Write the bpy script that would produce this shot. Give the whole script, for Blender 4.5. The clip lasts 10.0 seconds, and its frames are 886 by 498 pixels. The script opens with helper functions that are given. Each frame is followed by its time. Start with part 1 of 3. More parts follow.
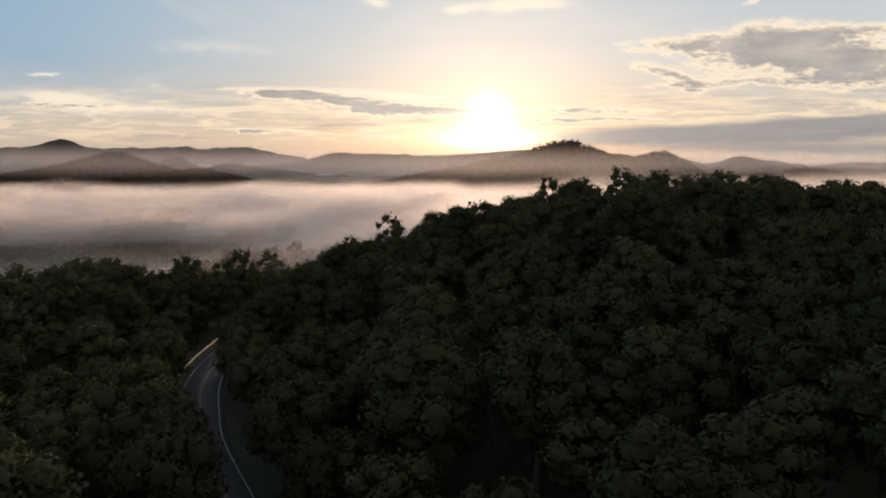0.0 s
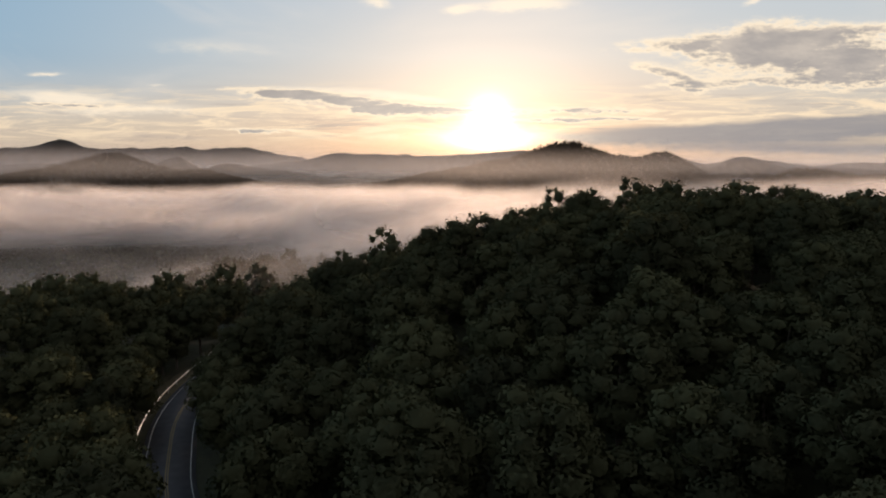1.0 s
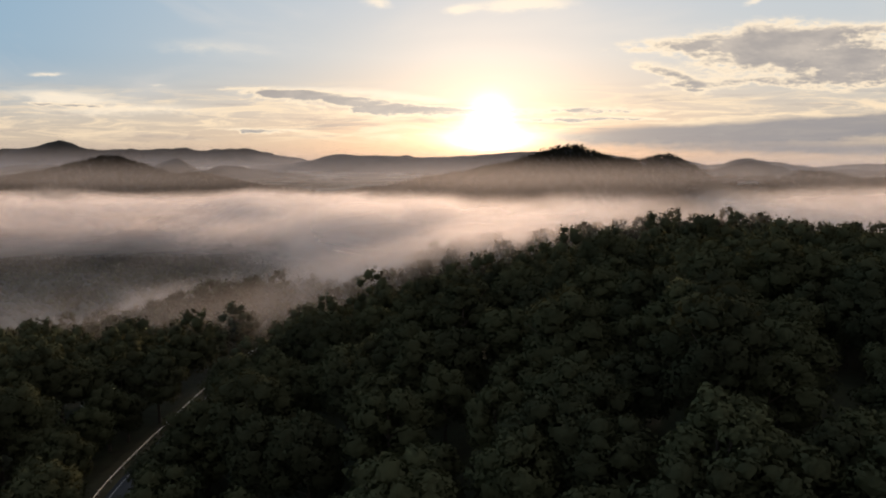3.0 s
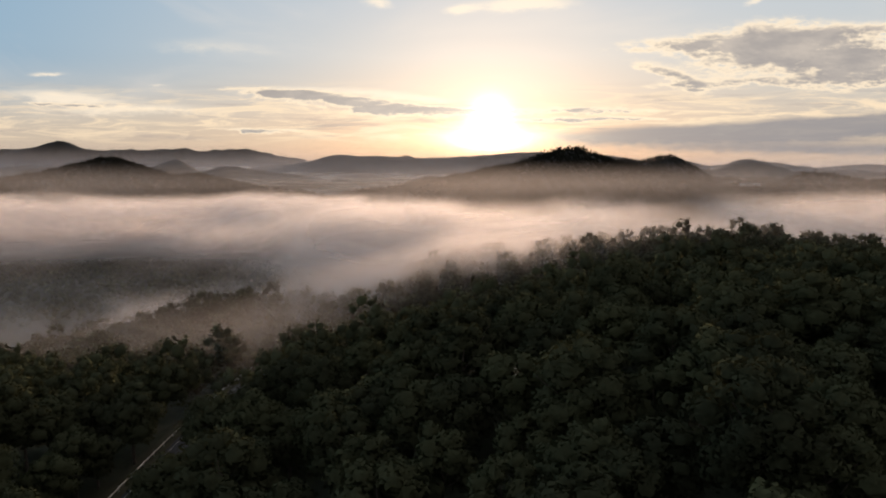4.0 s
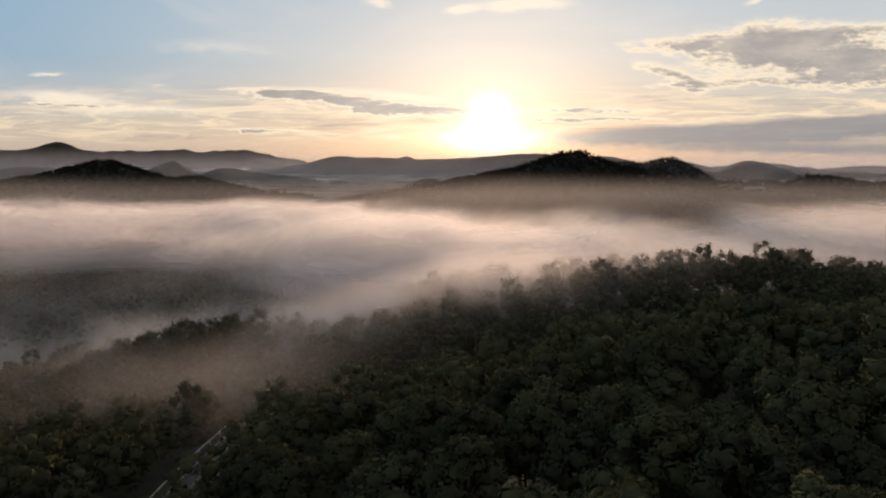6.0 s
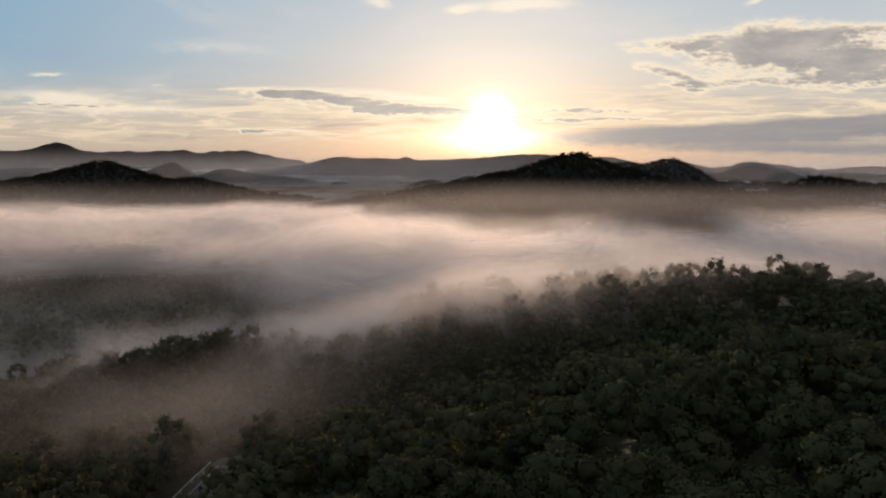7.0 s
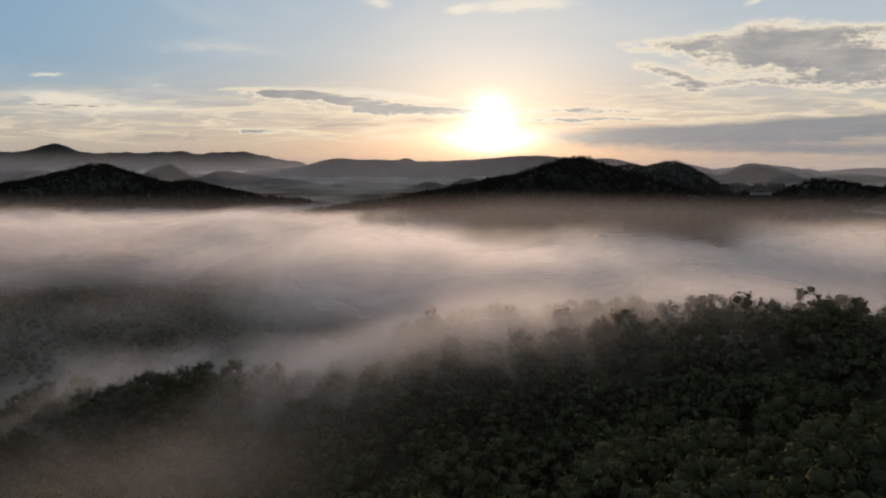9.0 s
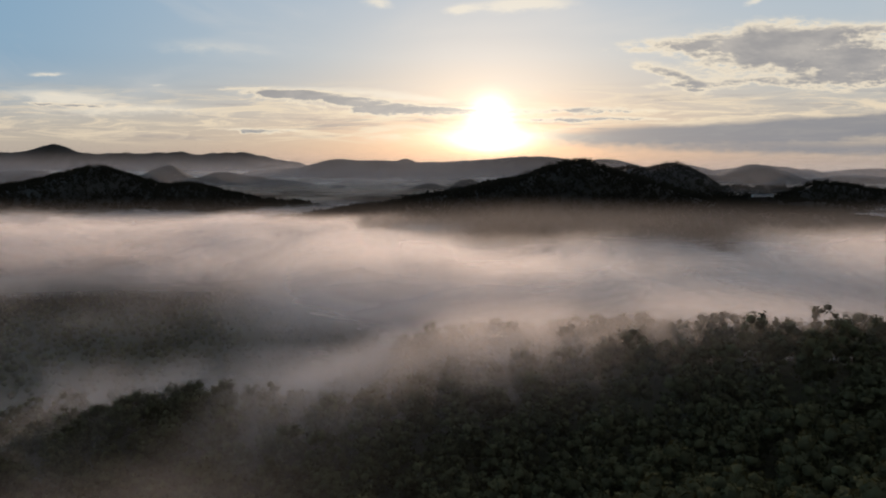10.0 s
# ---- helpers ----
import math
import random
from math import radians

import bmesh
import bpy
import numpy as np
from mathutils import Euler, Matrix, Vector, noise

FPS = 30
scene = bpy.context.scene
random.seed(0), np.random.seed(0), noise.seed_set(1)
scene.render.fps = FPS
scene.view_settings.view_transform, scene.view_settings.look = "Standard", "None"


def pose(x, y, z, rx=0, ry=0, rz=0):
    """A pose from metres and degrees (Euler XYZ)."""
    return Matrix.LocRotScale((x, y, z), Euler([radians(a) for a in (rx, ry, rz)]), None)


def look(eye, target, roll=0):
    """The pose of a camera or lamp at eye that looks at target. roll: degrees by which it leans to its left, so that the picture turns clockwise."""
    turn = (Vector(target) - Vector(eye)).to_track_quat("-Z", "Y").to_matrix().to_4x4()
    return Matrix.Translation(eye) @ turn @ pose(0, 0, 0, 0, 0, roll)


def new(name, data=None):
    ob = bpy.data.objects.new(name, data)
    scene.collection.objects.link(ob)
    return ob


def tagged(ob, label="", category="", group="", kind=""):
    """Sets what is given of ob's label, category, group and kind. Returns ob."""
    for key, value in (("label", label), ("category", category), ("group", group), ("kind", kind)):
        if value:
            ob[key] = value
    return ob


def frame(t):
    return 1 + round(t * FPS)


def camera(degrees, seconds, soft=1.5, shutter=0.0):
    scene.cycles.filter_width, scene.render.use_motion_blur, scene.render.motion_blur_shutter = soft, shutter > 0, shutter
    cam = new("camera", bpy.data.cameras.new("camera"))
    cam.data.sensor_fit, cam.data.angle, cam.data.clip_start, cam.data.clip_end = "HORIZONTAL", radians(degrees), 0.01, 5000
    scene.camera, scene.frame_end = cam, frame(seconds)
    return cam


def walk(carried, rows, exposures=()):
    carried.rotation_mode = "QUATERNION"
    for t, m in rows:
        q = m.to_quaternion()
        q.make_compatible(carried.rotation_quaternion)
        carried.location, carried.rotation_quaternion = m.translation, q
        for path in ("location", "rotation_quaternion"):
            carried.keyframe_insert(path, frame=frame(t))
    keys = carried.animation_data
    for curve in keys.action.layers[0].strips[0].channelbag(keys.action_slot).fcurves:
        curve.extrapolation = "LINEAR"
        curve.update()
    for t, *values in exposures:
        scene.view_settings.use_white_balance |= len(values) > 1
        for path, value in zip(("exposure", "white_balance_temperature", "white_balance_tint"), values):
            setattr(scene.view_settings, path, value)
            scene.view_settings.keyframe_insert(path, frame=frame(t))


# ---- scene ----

# ---------------------------------------------------------------- camera
cam = camera(66.5, 10.0, soft=2.0)
TILT = 82.8
PATH = [
    (0.0, pose(0.00, 0.00, 42.50, TILT, 0, 0.000)),
    (0.5, pose(0.37, 5.74, 43.40, TILT, 0, 0.018)),
    (1.0, pose(0.63, 11.78, 44.95, TILT, 0, 0.035)),
    (1.5, pose(0.77, 18.05, 46.73, TILT, 0, 0.053)),
    (2.0, pose(0.86, 24.05, 48.55, TILT, 0, 0.070)),
    (2.5, pose(0.98, 29.75, 50.32, TILT, 0, 0.088)),
    (4.0, pose(1.42, 46.77, 55.66, TILT, 0, 0.140)),
    (4.5, pose(1.45, 52.49, 57.47, TILT, 0, 0.140)),
    (5.0, pose(1.44, 58.09, 59.35, TILT, 0, 0.140)),
    (5.5, pose(1.42, 63.81, 61.20, TILT, 0, 0.140)),
    (7.0, pose(1.35, 81.00, 66.85, TILT, 0, 0.140)),
    (7.5, pose(1.36, 87.00, 68.71, TILT, 0, 0.140)),
    (8.0, pose(1.40, 92.77, 70.61, TILT, 0, 0.140)),
    (8.5, pose(1.48, 98.50, 72.60, TILT, 0, 0.140)),
    (9.0, pose(1.57, 104.10, 74.65, TILT, 0, 0.140)),
    (9.5, pose(1.67, 109.55, 76.67, TILT, 0, 0.140)),
    (10.0, pose(1.76, 114.97, 78.61, TILT, 0, 0.140)),
]
walk(cam, PATH, [(0.0, 0.12, 7050, 14), (5.5, 0.12, 7050, 14), (7.5, -0.02, 6800, 12), (10.0, -0.12, 6500, 11)])
scene.cycles.transparent_max_bounces = 256


# ---------------------------------------------------------------- node helper
class Net:
    """A small builder for node trees: every method returns an output socket."""

    def __init__(self, tree):
        self.tree = tree
        tree.nodes.clear()

    def node(self, kind):
        return self.tree.nodes.new(kind)

    def put(self, socket, value):
        if hasattr(value, "is_output"):
            self.tree.links.new(value, socket)
        else:
            socket.default_value = value

    def math(self, op, a, b=0.0, c=0.0, clamp=False):
        n = self.node("ShaderNodeMath")
        n.operation, n.use_clamp = op, clamp
        for s, v in zip(n.inputs, (a, b, c)):
            self.put(s, v)
        return n.outputs[0]

    def add(self, a, b): return self.math("ADD", a, b)
    def sub(self, a, b): return self.math("SUBTRACT", a, b)
    def mul(self, a, b): return self.math("MULTIPLY", a, b)
    def div(self, a, b): return self.math("DIVIDE", a, b)

    def ease(self, a, lo, hi, to0=0.0, to1=1.0):
        n = self.node("ShaderNodeMapRange")
        n.interpolation_type = "SMOOTHSTEP"
        for s, v in zip(n.inputs, (a, lo, hi, to0, to1)):
            self.put(s, v)
        return n.outputs[0]

    def xyz(self, v):
        n = self.node("ShaderNodeSeparateXYZ")
        self.put(n.inputs[0], v)
        return n.outputs

    def vec(self, x, y, z):
        n = self.node("ShaderNodeCombineXYZ")
        for s, v in zip(n.inputs, (x, y, z)):
            self.put(s, v)
        return n.outputs[0]

    def vscale(self, v, by):
        n = self.node("ShaderNodeVectorMath")
        n.operation = "MULTIPLY"
        self.put(n.inputs[0], v)
        n.inputs[1].default_value = by
        return n.outputs[0]

    def noise(self, v, scale, detail=4.0, rough=0.55, distort=0.0):
        n = self.node("ShaderNodeTexNoise")
        self.put(n.inputs["Vector"], v)
        n.inputs["Scale"].default_value = scale
        n.inputs["Detail"].default_value = detail
        n.inputs["Roughness"].default_value = rough
        n.inputs["Distortion"].default_value = distort
        return n.outputs["Fac"]

    def mix(self, f, a, b, kind="MIX"):
        n = self.node("ShaderNodeMixRGB")
        n.blend_type = kind
        for s, v in zip(n.inputs, (f, a, b)):
            self.put(s, (*v, 1) if isinstance(v, tuple) and len(v) == 3 else v)
        return n.outputs[0]

    def ramp(self, f, stops):
        n = self.node("ShaderNodeValToRGB")
        self.put(n.inputs[0], f)
        e = n.color_ramp.elements
        while len(e) < len(stops):
            e.new(0.5)
        for el, (p, col) in zip(e, stops):
            el.position, el.color = p, (*col, 1)
        return n.outputs[0]


def lin(r, g, b):
    """Linear colour from 0..255 display values."""
    return tuple(((c / 255 + 0.055) / 1.055) ** 2.4 if c > 10 else c / 255 / 12.92 for c in (r, g, b))


# ---------------------------------------------------------------- sky and sun
SUN_AZ, SUN_EL = math.atan(0.067), math.atan(0.066)
world = bpy.data.worlds.new("sky")
scene.world = world
world.use_nodes = True
W = Net(world.node_tree)
way = W.node("ShaderNodeTexCoord").outputs["Generated"]
dx, dy, dz = W.xyz(way)
ahead = W.math("MAXIMUM", dy, 0.12)
u, v = W.div(dx, ahead), W.div(dz, ahead)
front = W.ease(dy, 0.15, 0.5)
sky = W.node("ShaderNodeTexSky")
sky.sky_type, sky.sun_disc = "NISHITA", False
sky.sun_elevation, sky.sun_rotation = SUN_EL, SUN_AZ
sky.altitude, sky.air_density, sky.dust_density = 600, 1.2, 2.0
clear = W.vscale(sky.outputs[0], (0.012, 0.012, 0.012))
high = W.math("MAXIMUM", dz, 0.0)
band = W.ramp(high, [(0.0, lin(172, 164, 156)), (0.03, lin(182, 176, 166)), (0.08, lin(182, 183, 181)), (0.15, lin(182, 194, 202)),
                     (0.25, lin(170, 189, 206)), (0.6, lin(128, 131, 140))])
# the side away from the sun is a deeper blue
far_side = W.mul(W.ease(u, 0.05, -0.75), W.ease(v, 0.05, 0.16))
band = W.mix(W.mul(far_side, 0.8), band, lin(112, 158, 192))
back = W.ease(dy, 0.3, -0.5)
band = W.mix(W.mul(back, 0.75), band, lin(104, 108, 118))
col = W.mix(1.0, band, clear, "ADD")

flat = W.vec(u, v, 0.0)
warp = W.sub(W.noise(W.vscale(flat, (6.0, 15.0, 1.0)), 1.0, 4.0), 0.5)
warp2 = W.sub(W.noise(W.vscale(flat, (26.0, 70.0, 1.0)), 1.0, 6.0, 0.65), 0.5)
wu = W.add(u, W.mul(warp, 0.10))
wv = W.add(v, W.add(W.mul(warp, 0.020), W.mul(warp2, 0.012)))


def clouds(blobs):
    """The summed density of soft elliptic clouds (u, v, half width, half height, rise, weight)."""
    total = None
    for bu, bv, su, sv, rise, weight in blobs:
        a = W.sub(wu, bu)
        b = W.sub(W.sub(wv, bv), W.mul(a, rise))
        e = W.add(W.math("POWER", W.math("ABSOLUTE", W.div(a, su)), 2.0), W.math("POWER", W.math("ABSOLUTE", W.div(b, sv)), 2.0))
        g = W.mul(W.math("EXPONENT", W.mul(e, -1.0)), weight)
        total = g if total is None else W.add(total, g)
    return total


grain = W.add(W.mul(warp2, 1.2), W.mul(warp, 0.5))
# thin bright wisps and grey streaks low over the horizon
low_zone = W.mul(W.mul(W.mul(W.ease(v, 0.022, 0.045), W.ease(v, 0.125, 0.08)), front), W.ease(u, -0.75, -0.1, 0.6, 1.0))
wisp_n = W.noise(W.vscale(flat, (9.0, 80.0, 1.0)), 1.0, 8.0, 0.66, 1.0)
col = W.mix(W.mul(W.mul(W.ease(wisp_n, 0.43, 0.62), low_zone), 0.85), col, lin(246, 228, 198))
streaks = W.noise(W.vscale(W.vec(u, v, 3.7), (4.5, 75.0, 1.0)), 1.0, 6.0, 0.6, 0.5)
col = W.mix(W.mul(W.mul(W.ease(streaks, 0.52, 0.66), low_zone), 0.55), col, lin(158, 152, 154))
soft = W.noise(W.vscale(W.vec(u, v, 9.1), (3.0, 11.0, 1.0)), 1.0, 5.0, 0.55, 0.6)
col = W.mix(W.mul(W.mul(W.ease(soft, 0.45, 0.75), W.ease(v, 0.06, 0.14)), 0.35), col, lin(226, 222, 216))
# thin high veils
veil = clouds([(-0.33, 0.166, 0.10, 0.013, -0.05, 0.42), (-0.58, 0.127, 0.03, 0.0035, 0.06, 0.9), (-0.40, 0.115, 0.02, 0.002, 0.0, 0.5),
               (-0.56, 0.097, 0.10, 0.010, -0.02, 0.9), (-0.46, 0.077, 0.14, 0.010, 0.0, 0.7), (0.11, 0.225, 0.07, 0.010, 0.05, 1.2),
               (0.02, 0.219, 0.02, 0.006, 0.1, 0.9), (-0.10, 0.227, 0.022, 0.008, 0.0, 0.9), (0.43, 0.229, 0.02, 0.006, 0.3, 0.8),
               (-0.20, 0.104, 0.09, 0.006, -0.02, 0.7), (-0.05, 0.095, 0.08, 0.006, -0.08, 0.8)])
veil = W.mul(W.ease(W.mul(veil, W.add(1.0, W.mul(grain, 1.4))), 0.08, 0.95), front)
col = W.mix(W.mul(veil, 0.72), col, lin(250, 240, 220))
# heavier clouds: bright thin rims, grey bodies
body = clouds([(0.45, 0.168, 0.10, 0.030, 0.10, 0.85), (0.60, 0.145, 0.13, 0.032, 0.0, 0.85), (0.33, 0.168, 0.08, 0.011, 0.0, 0.45),
               (0.33, 0.128, 0.055, 0.007, -0.3, 0.5), (0.48, 0.117, 0.15, 0.007, 0.02, 0.5), (0.60, 0.190, 0.10, 0.010, 0.1, 0.4),
               (-0.23, 0.099, 0.07, 0.006, -0.11, 0.85), (-0.12, 0.084, 0.10, 0.010, -0.10, 1.1), (0.0, 0.077, 0.06, 0.004, 0.0, 0.8), (-0.27, 0.049, 0.06, 0.0035, 0.0, 0.6),
               (0.19, 0.076, 0.10, 0.0045, 0.0, 0.75), (0.00, 0.072, 0.05, 0.0025, 0.0, 0.6), (-0.55, 0.086, 0.07, 0.003, -0.03, 0.6),
               (0.20, 0.064, 0.12, 0.003, 0.0, 0.6)])
fleck = W.sub(W.noise(W.vscale(flat, (60.0, 190.0, 1.0)), 1.0, 6.0, 0.65, 0.6), 0.5)
body = W.mul(W.add(body, W.mul(W.add(W.mul(grain, 1.2), W.mul(fleck, 0.7)), W.math("MINIMUM", W.mul(body, 2.2), 1.0))), front)
strand = W.ease(wisp_n, 0.36, 0.60, 0.60, 1.35)
low_cloud = W.ease(v, 0.125, 0.108)
body = W.mul(body, W.add(W.sub(1.0, low_cloud), W.mul(low_cloud, strand)))
shade_n = W.noise(W.vscale(flat, (14.0, 40.0, 1.0)), 1.0, 5.0, 0.6)
grey = W.mix(W.ease(shade_n, 0.35, 0.72), lin(152, 152, 155), lin(184, 180, 176))
col = W.mix(W.mul(W.ease(body, 0.10, 0.40), 0.85), col, lin(250, 236, 210))
col = W.mix(W.mul(W.ease(body, 0.28, 0.72), 0.92), col, grey)
bank = clouds([(0.42, 0.043, 0.30, 0.015, 0.02, 1.0), (0.64, 0.062, 0.16, 0.012, 0.03, 0.8), (0.60, 0.020, 0.30, 0.010, 0.0, 0.6)])
bank = W.mul(W.add(bank, W.mul(grain, 0.3)), front)
col = W.mix(W.mul(W.ease(bank, 0.15, 0.70), 0.88), col, lin(142, 144, 150))
# glow round the veiled sun
su = W.sub(u, 0.067)
r_core = W.add(W.math("POWER", W.div(su, 0.024), 2.0), W.math("POWER", W.div(W.sub(v, 0.066), 0.024), 2.0))
r_low = W.add(W.math("POWER", W.div(su, 0.046), 2.0), W.math("POWER", W.div(W.sub(v, 0.035), 0.014), 2.0))
r_flat = W.add(W.math("POWER", W.div(su, 0.11), 2.0), W.math("POWER", W.div(W.sub(v, 0.038), 0.011), 2.0))
core = W.add(W.mul(W.math("EXPONENT", W.mul(r_core, -1.0)), 2.4), W.mul(W.math("EXPONENT", W.mul(r_low, -1.0)), 2.0))
core = W.add(core, W.mul(W.math("EXPONENT", W.mul(r_flat, -1.0)), 0.35))
r_wide = W.math("SQRT", W.add(W.math("POWER", W.div(su, 1.3), 2.0), W.math("POWER", W.sub(v, 0.05), 2.0)))
glow = W.mul(W.math("EXPONENT", W.mul(r_wide, -13.0)), 0.62)
# thin cloud bars lie across the sun
bars = W.ease(W.add(clouds([(0.04, 0.078, 0.10, 0.0025, -0.02, 0.8), (0.11, 0.069, 0.09, 0.0022, 0.0, 0.8)]), W.mul(fleck, 0.5)), 0.25, 0.8)
core = W.mul(core, W.sub(1.0, W.mul(bars, 0.45)))
core, glow = W.mul(core, front), W.mul(glow, front)
col = W.mix(1.0, col, W.mix(1.0, (1.0, 0.84, 0.60), W.vec(core, core, core), "MULTIPLY"), "ADD")
col = W.mix(1.0, col, W.mix(1.0, (1.0, 0.86, 0.66), W.vec(glow, glow, glow), "MULTIPLY"), "ADD")
bg = W.node("ShaderNodeBackground")
W.put(bg.inputs[0], col)
bg.inputs[1].default_value = 1.0
W.tree.links.new(bg.outputs[0], W.node("ShaderNodeOutputWorld").inputs[0])

sun_data = bpy.data.lights.new("sun", "SUN")
sun_data.energy, sun_data.angle, sun_data.color = 2.55, radians(2.0), (1.0, 0.78, 0.60)
sun = new("sun", sun_data)
sun.matrix_world = look((0, 0, 0), (-math.sin(SUN_AZ) * math.cos(SUN_EL), -math.cos(SUN_AZ) * math.cos(SUN_EL), -math.sin(SUN_EL)))


# ---------------------------------------------------------------- materials
def material(name):
    mat = bpy.data.materials.new(name)
    mat.use_nodes = True
    return mat, Net(mat.node_tree)


def finish(net, shader):
    net.tree.links.new(shader, net.node("ShaderNodeOutputMaterial").inputs[0])


def principled(net, colour, rough=0.8, metal=0.0, bump=None, spec=0.3):
    p = net.node("ShaderNodeBsdfPrincipled")
    net.put(p.inputs["Base Color"], (*colour, 1) if isinstance(colour, tuple) else colour)
    net.put(p.inputs["Roughness"], rough)
    net.put(p.inputs["Metallic"], metal)
    p.inputs["Specular IOR Level"].default_value = spec
    if bump is not None:
        b = net.node("ShaderNodeBump")
        b.inputs["Strength"].default_value, b.inputs["Distance"].default_value = bump[1], bump[2]
        net.put(b.inputs["Height"], bump[0])
        net.tree.links.new(b.outputs[0], p.inputs["Normal"])
    return p.outputs[0]


def where(net):
    return net.node("ShaderNodeNewGeometry").outputs["Position"]


def leafy(name, dark, light, by_island=False, through_light=0.18):
    mat, n = material(name)
    at = where(n)
    if by_island:
        rnd = n.node("ShaderNodeNewGeometry").outputs["Random Per Island"]
    else:
        rnd = n.node("ShaderNodeObjectInfo").outputs["Random"]
    patch = n.noise(at, 0.13, 3.0)
    fine = n.noise(at, 2.3, 3.0)
    f = n.add(n.mul(rnd, 0.5), n.add(n.mul(patch, 0.5), n.mul(n.sub(fine, 0.5), 0.35)))
    c = n.ramp(f, [(0.15, dark), (0.85, light)])
    d = n.node("ShaderNodeBsdfDiffuse")
    t = n.node("ShaderNodeBsdfTranslucent")
    n.put(d.inputs[0], c)
    b = n.node("ShaderNodeBump")
    b.inputs["Strength"].default_value, b.inputs["Distance"].default_value = 0.35, 0.3
    n.put(b.inputs["Height"], n.noise(at, 3.2, 5.0, 0.7))
    n.tree.links.new(b.outputs[0], d.inputs["Normal"])
    n.put(t.inputs[0], n.mix(0.5, c, (0.06, 0.065, 0.03)))
    m = n.node("ShaderNodeMixShader")
    m.inputs[0].default_value = through_light
    n.tree.links.new(d.outputs[0], m.inputs[1])
    n.tree.links.new(t.outputs[0], m.inputs[2])
    finish(n, m.outputs[0])
    return mat


leaf_mat = leafy("oak leaves", (0.046, 0.048, 0.029), (0.110, 0.112, 0.057))
# far leaves toned down to the shade-darkened hillside under them
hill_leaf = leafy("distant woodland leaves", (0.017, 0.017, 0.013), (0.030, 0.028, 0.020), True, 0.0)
wood_mat_leaf = leafy("woodland leaves", (0.048, 0.050, 0.030), (0.110, 0.112, 0.058), True)


def plain(name, a, b, scale, rough=0.9, bump=0.4, dist=0.2, metal=0.0):
    mat, n = material(name)
    at = where(n)
    f = n.add(n.mul(n.noise(at, scale, 5.0), 0.7), n.mul(n.noise(at, scale * 9, 3.0), 0.3))
    c = n.ramp(f, [(0.3, a), (0.7, b)])
    finish(n, principled(n, c, rough, metal, (f, bump, dist)))
    return mat


ground_mat = plain("forest floor", (0.030, 0.028, 0.016), (0.060, 0.062, 0.030), 0.35, dist=0.4)
# the canopy's own shade is included in these dark base colours
hill_mat = plain("shade-darkened wooded hillside", (0.015, 0.015, 0.012), (0.027, 0.025, 0.018), 0.02, dist=1.0)
bark_mat = plain("bark", (0.06, 0.045, 0.035), (0.16, 0.13, 0.10), 3.0, dist=0.03)
asphalt_mat = plain("asphalt", (0.045, 0.046, 0.052), (0.085, 0.085, 0.092), 0.6, 0.75, 0.3, 0.02)
line_white = plain("white road paint", (0.40, 0.40, 0.38), (0.66, 0.66, 0.63), 2.0, 0.6, 0.1, 0.01)
line_yellow = plain("yellow road paint", (0.22, 0.15, 0.05), (0.36, 0.25, 0.08), 2.0, 0.6, 0.1, 0.01)
steel_mat = plain("galvanised steel", (0.42, 0.43, 0.42), (0.62, 0.63, 0.60), 1.5, 0.5, 0.1, 0.01, 0.6)
verge_mat = plain("grass verge", (0.030, 0.040, 0.015), (0.070, 0.085, 0.030), 0.8, dist=0.1)
wall_mat = plain("pale painted wall", (0.36, 0.36, 0.35), (0.52, 0.52, 0.50), 0.5)
roof_mat = plain("grey roof", (0.10, 0.10, 0.11), (0.18, 0.18, 0.19), 0.5)


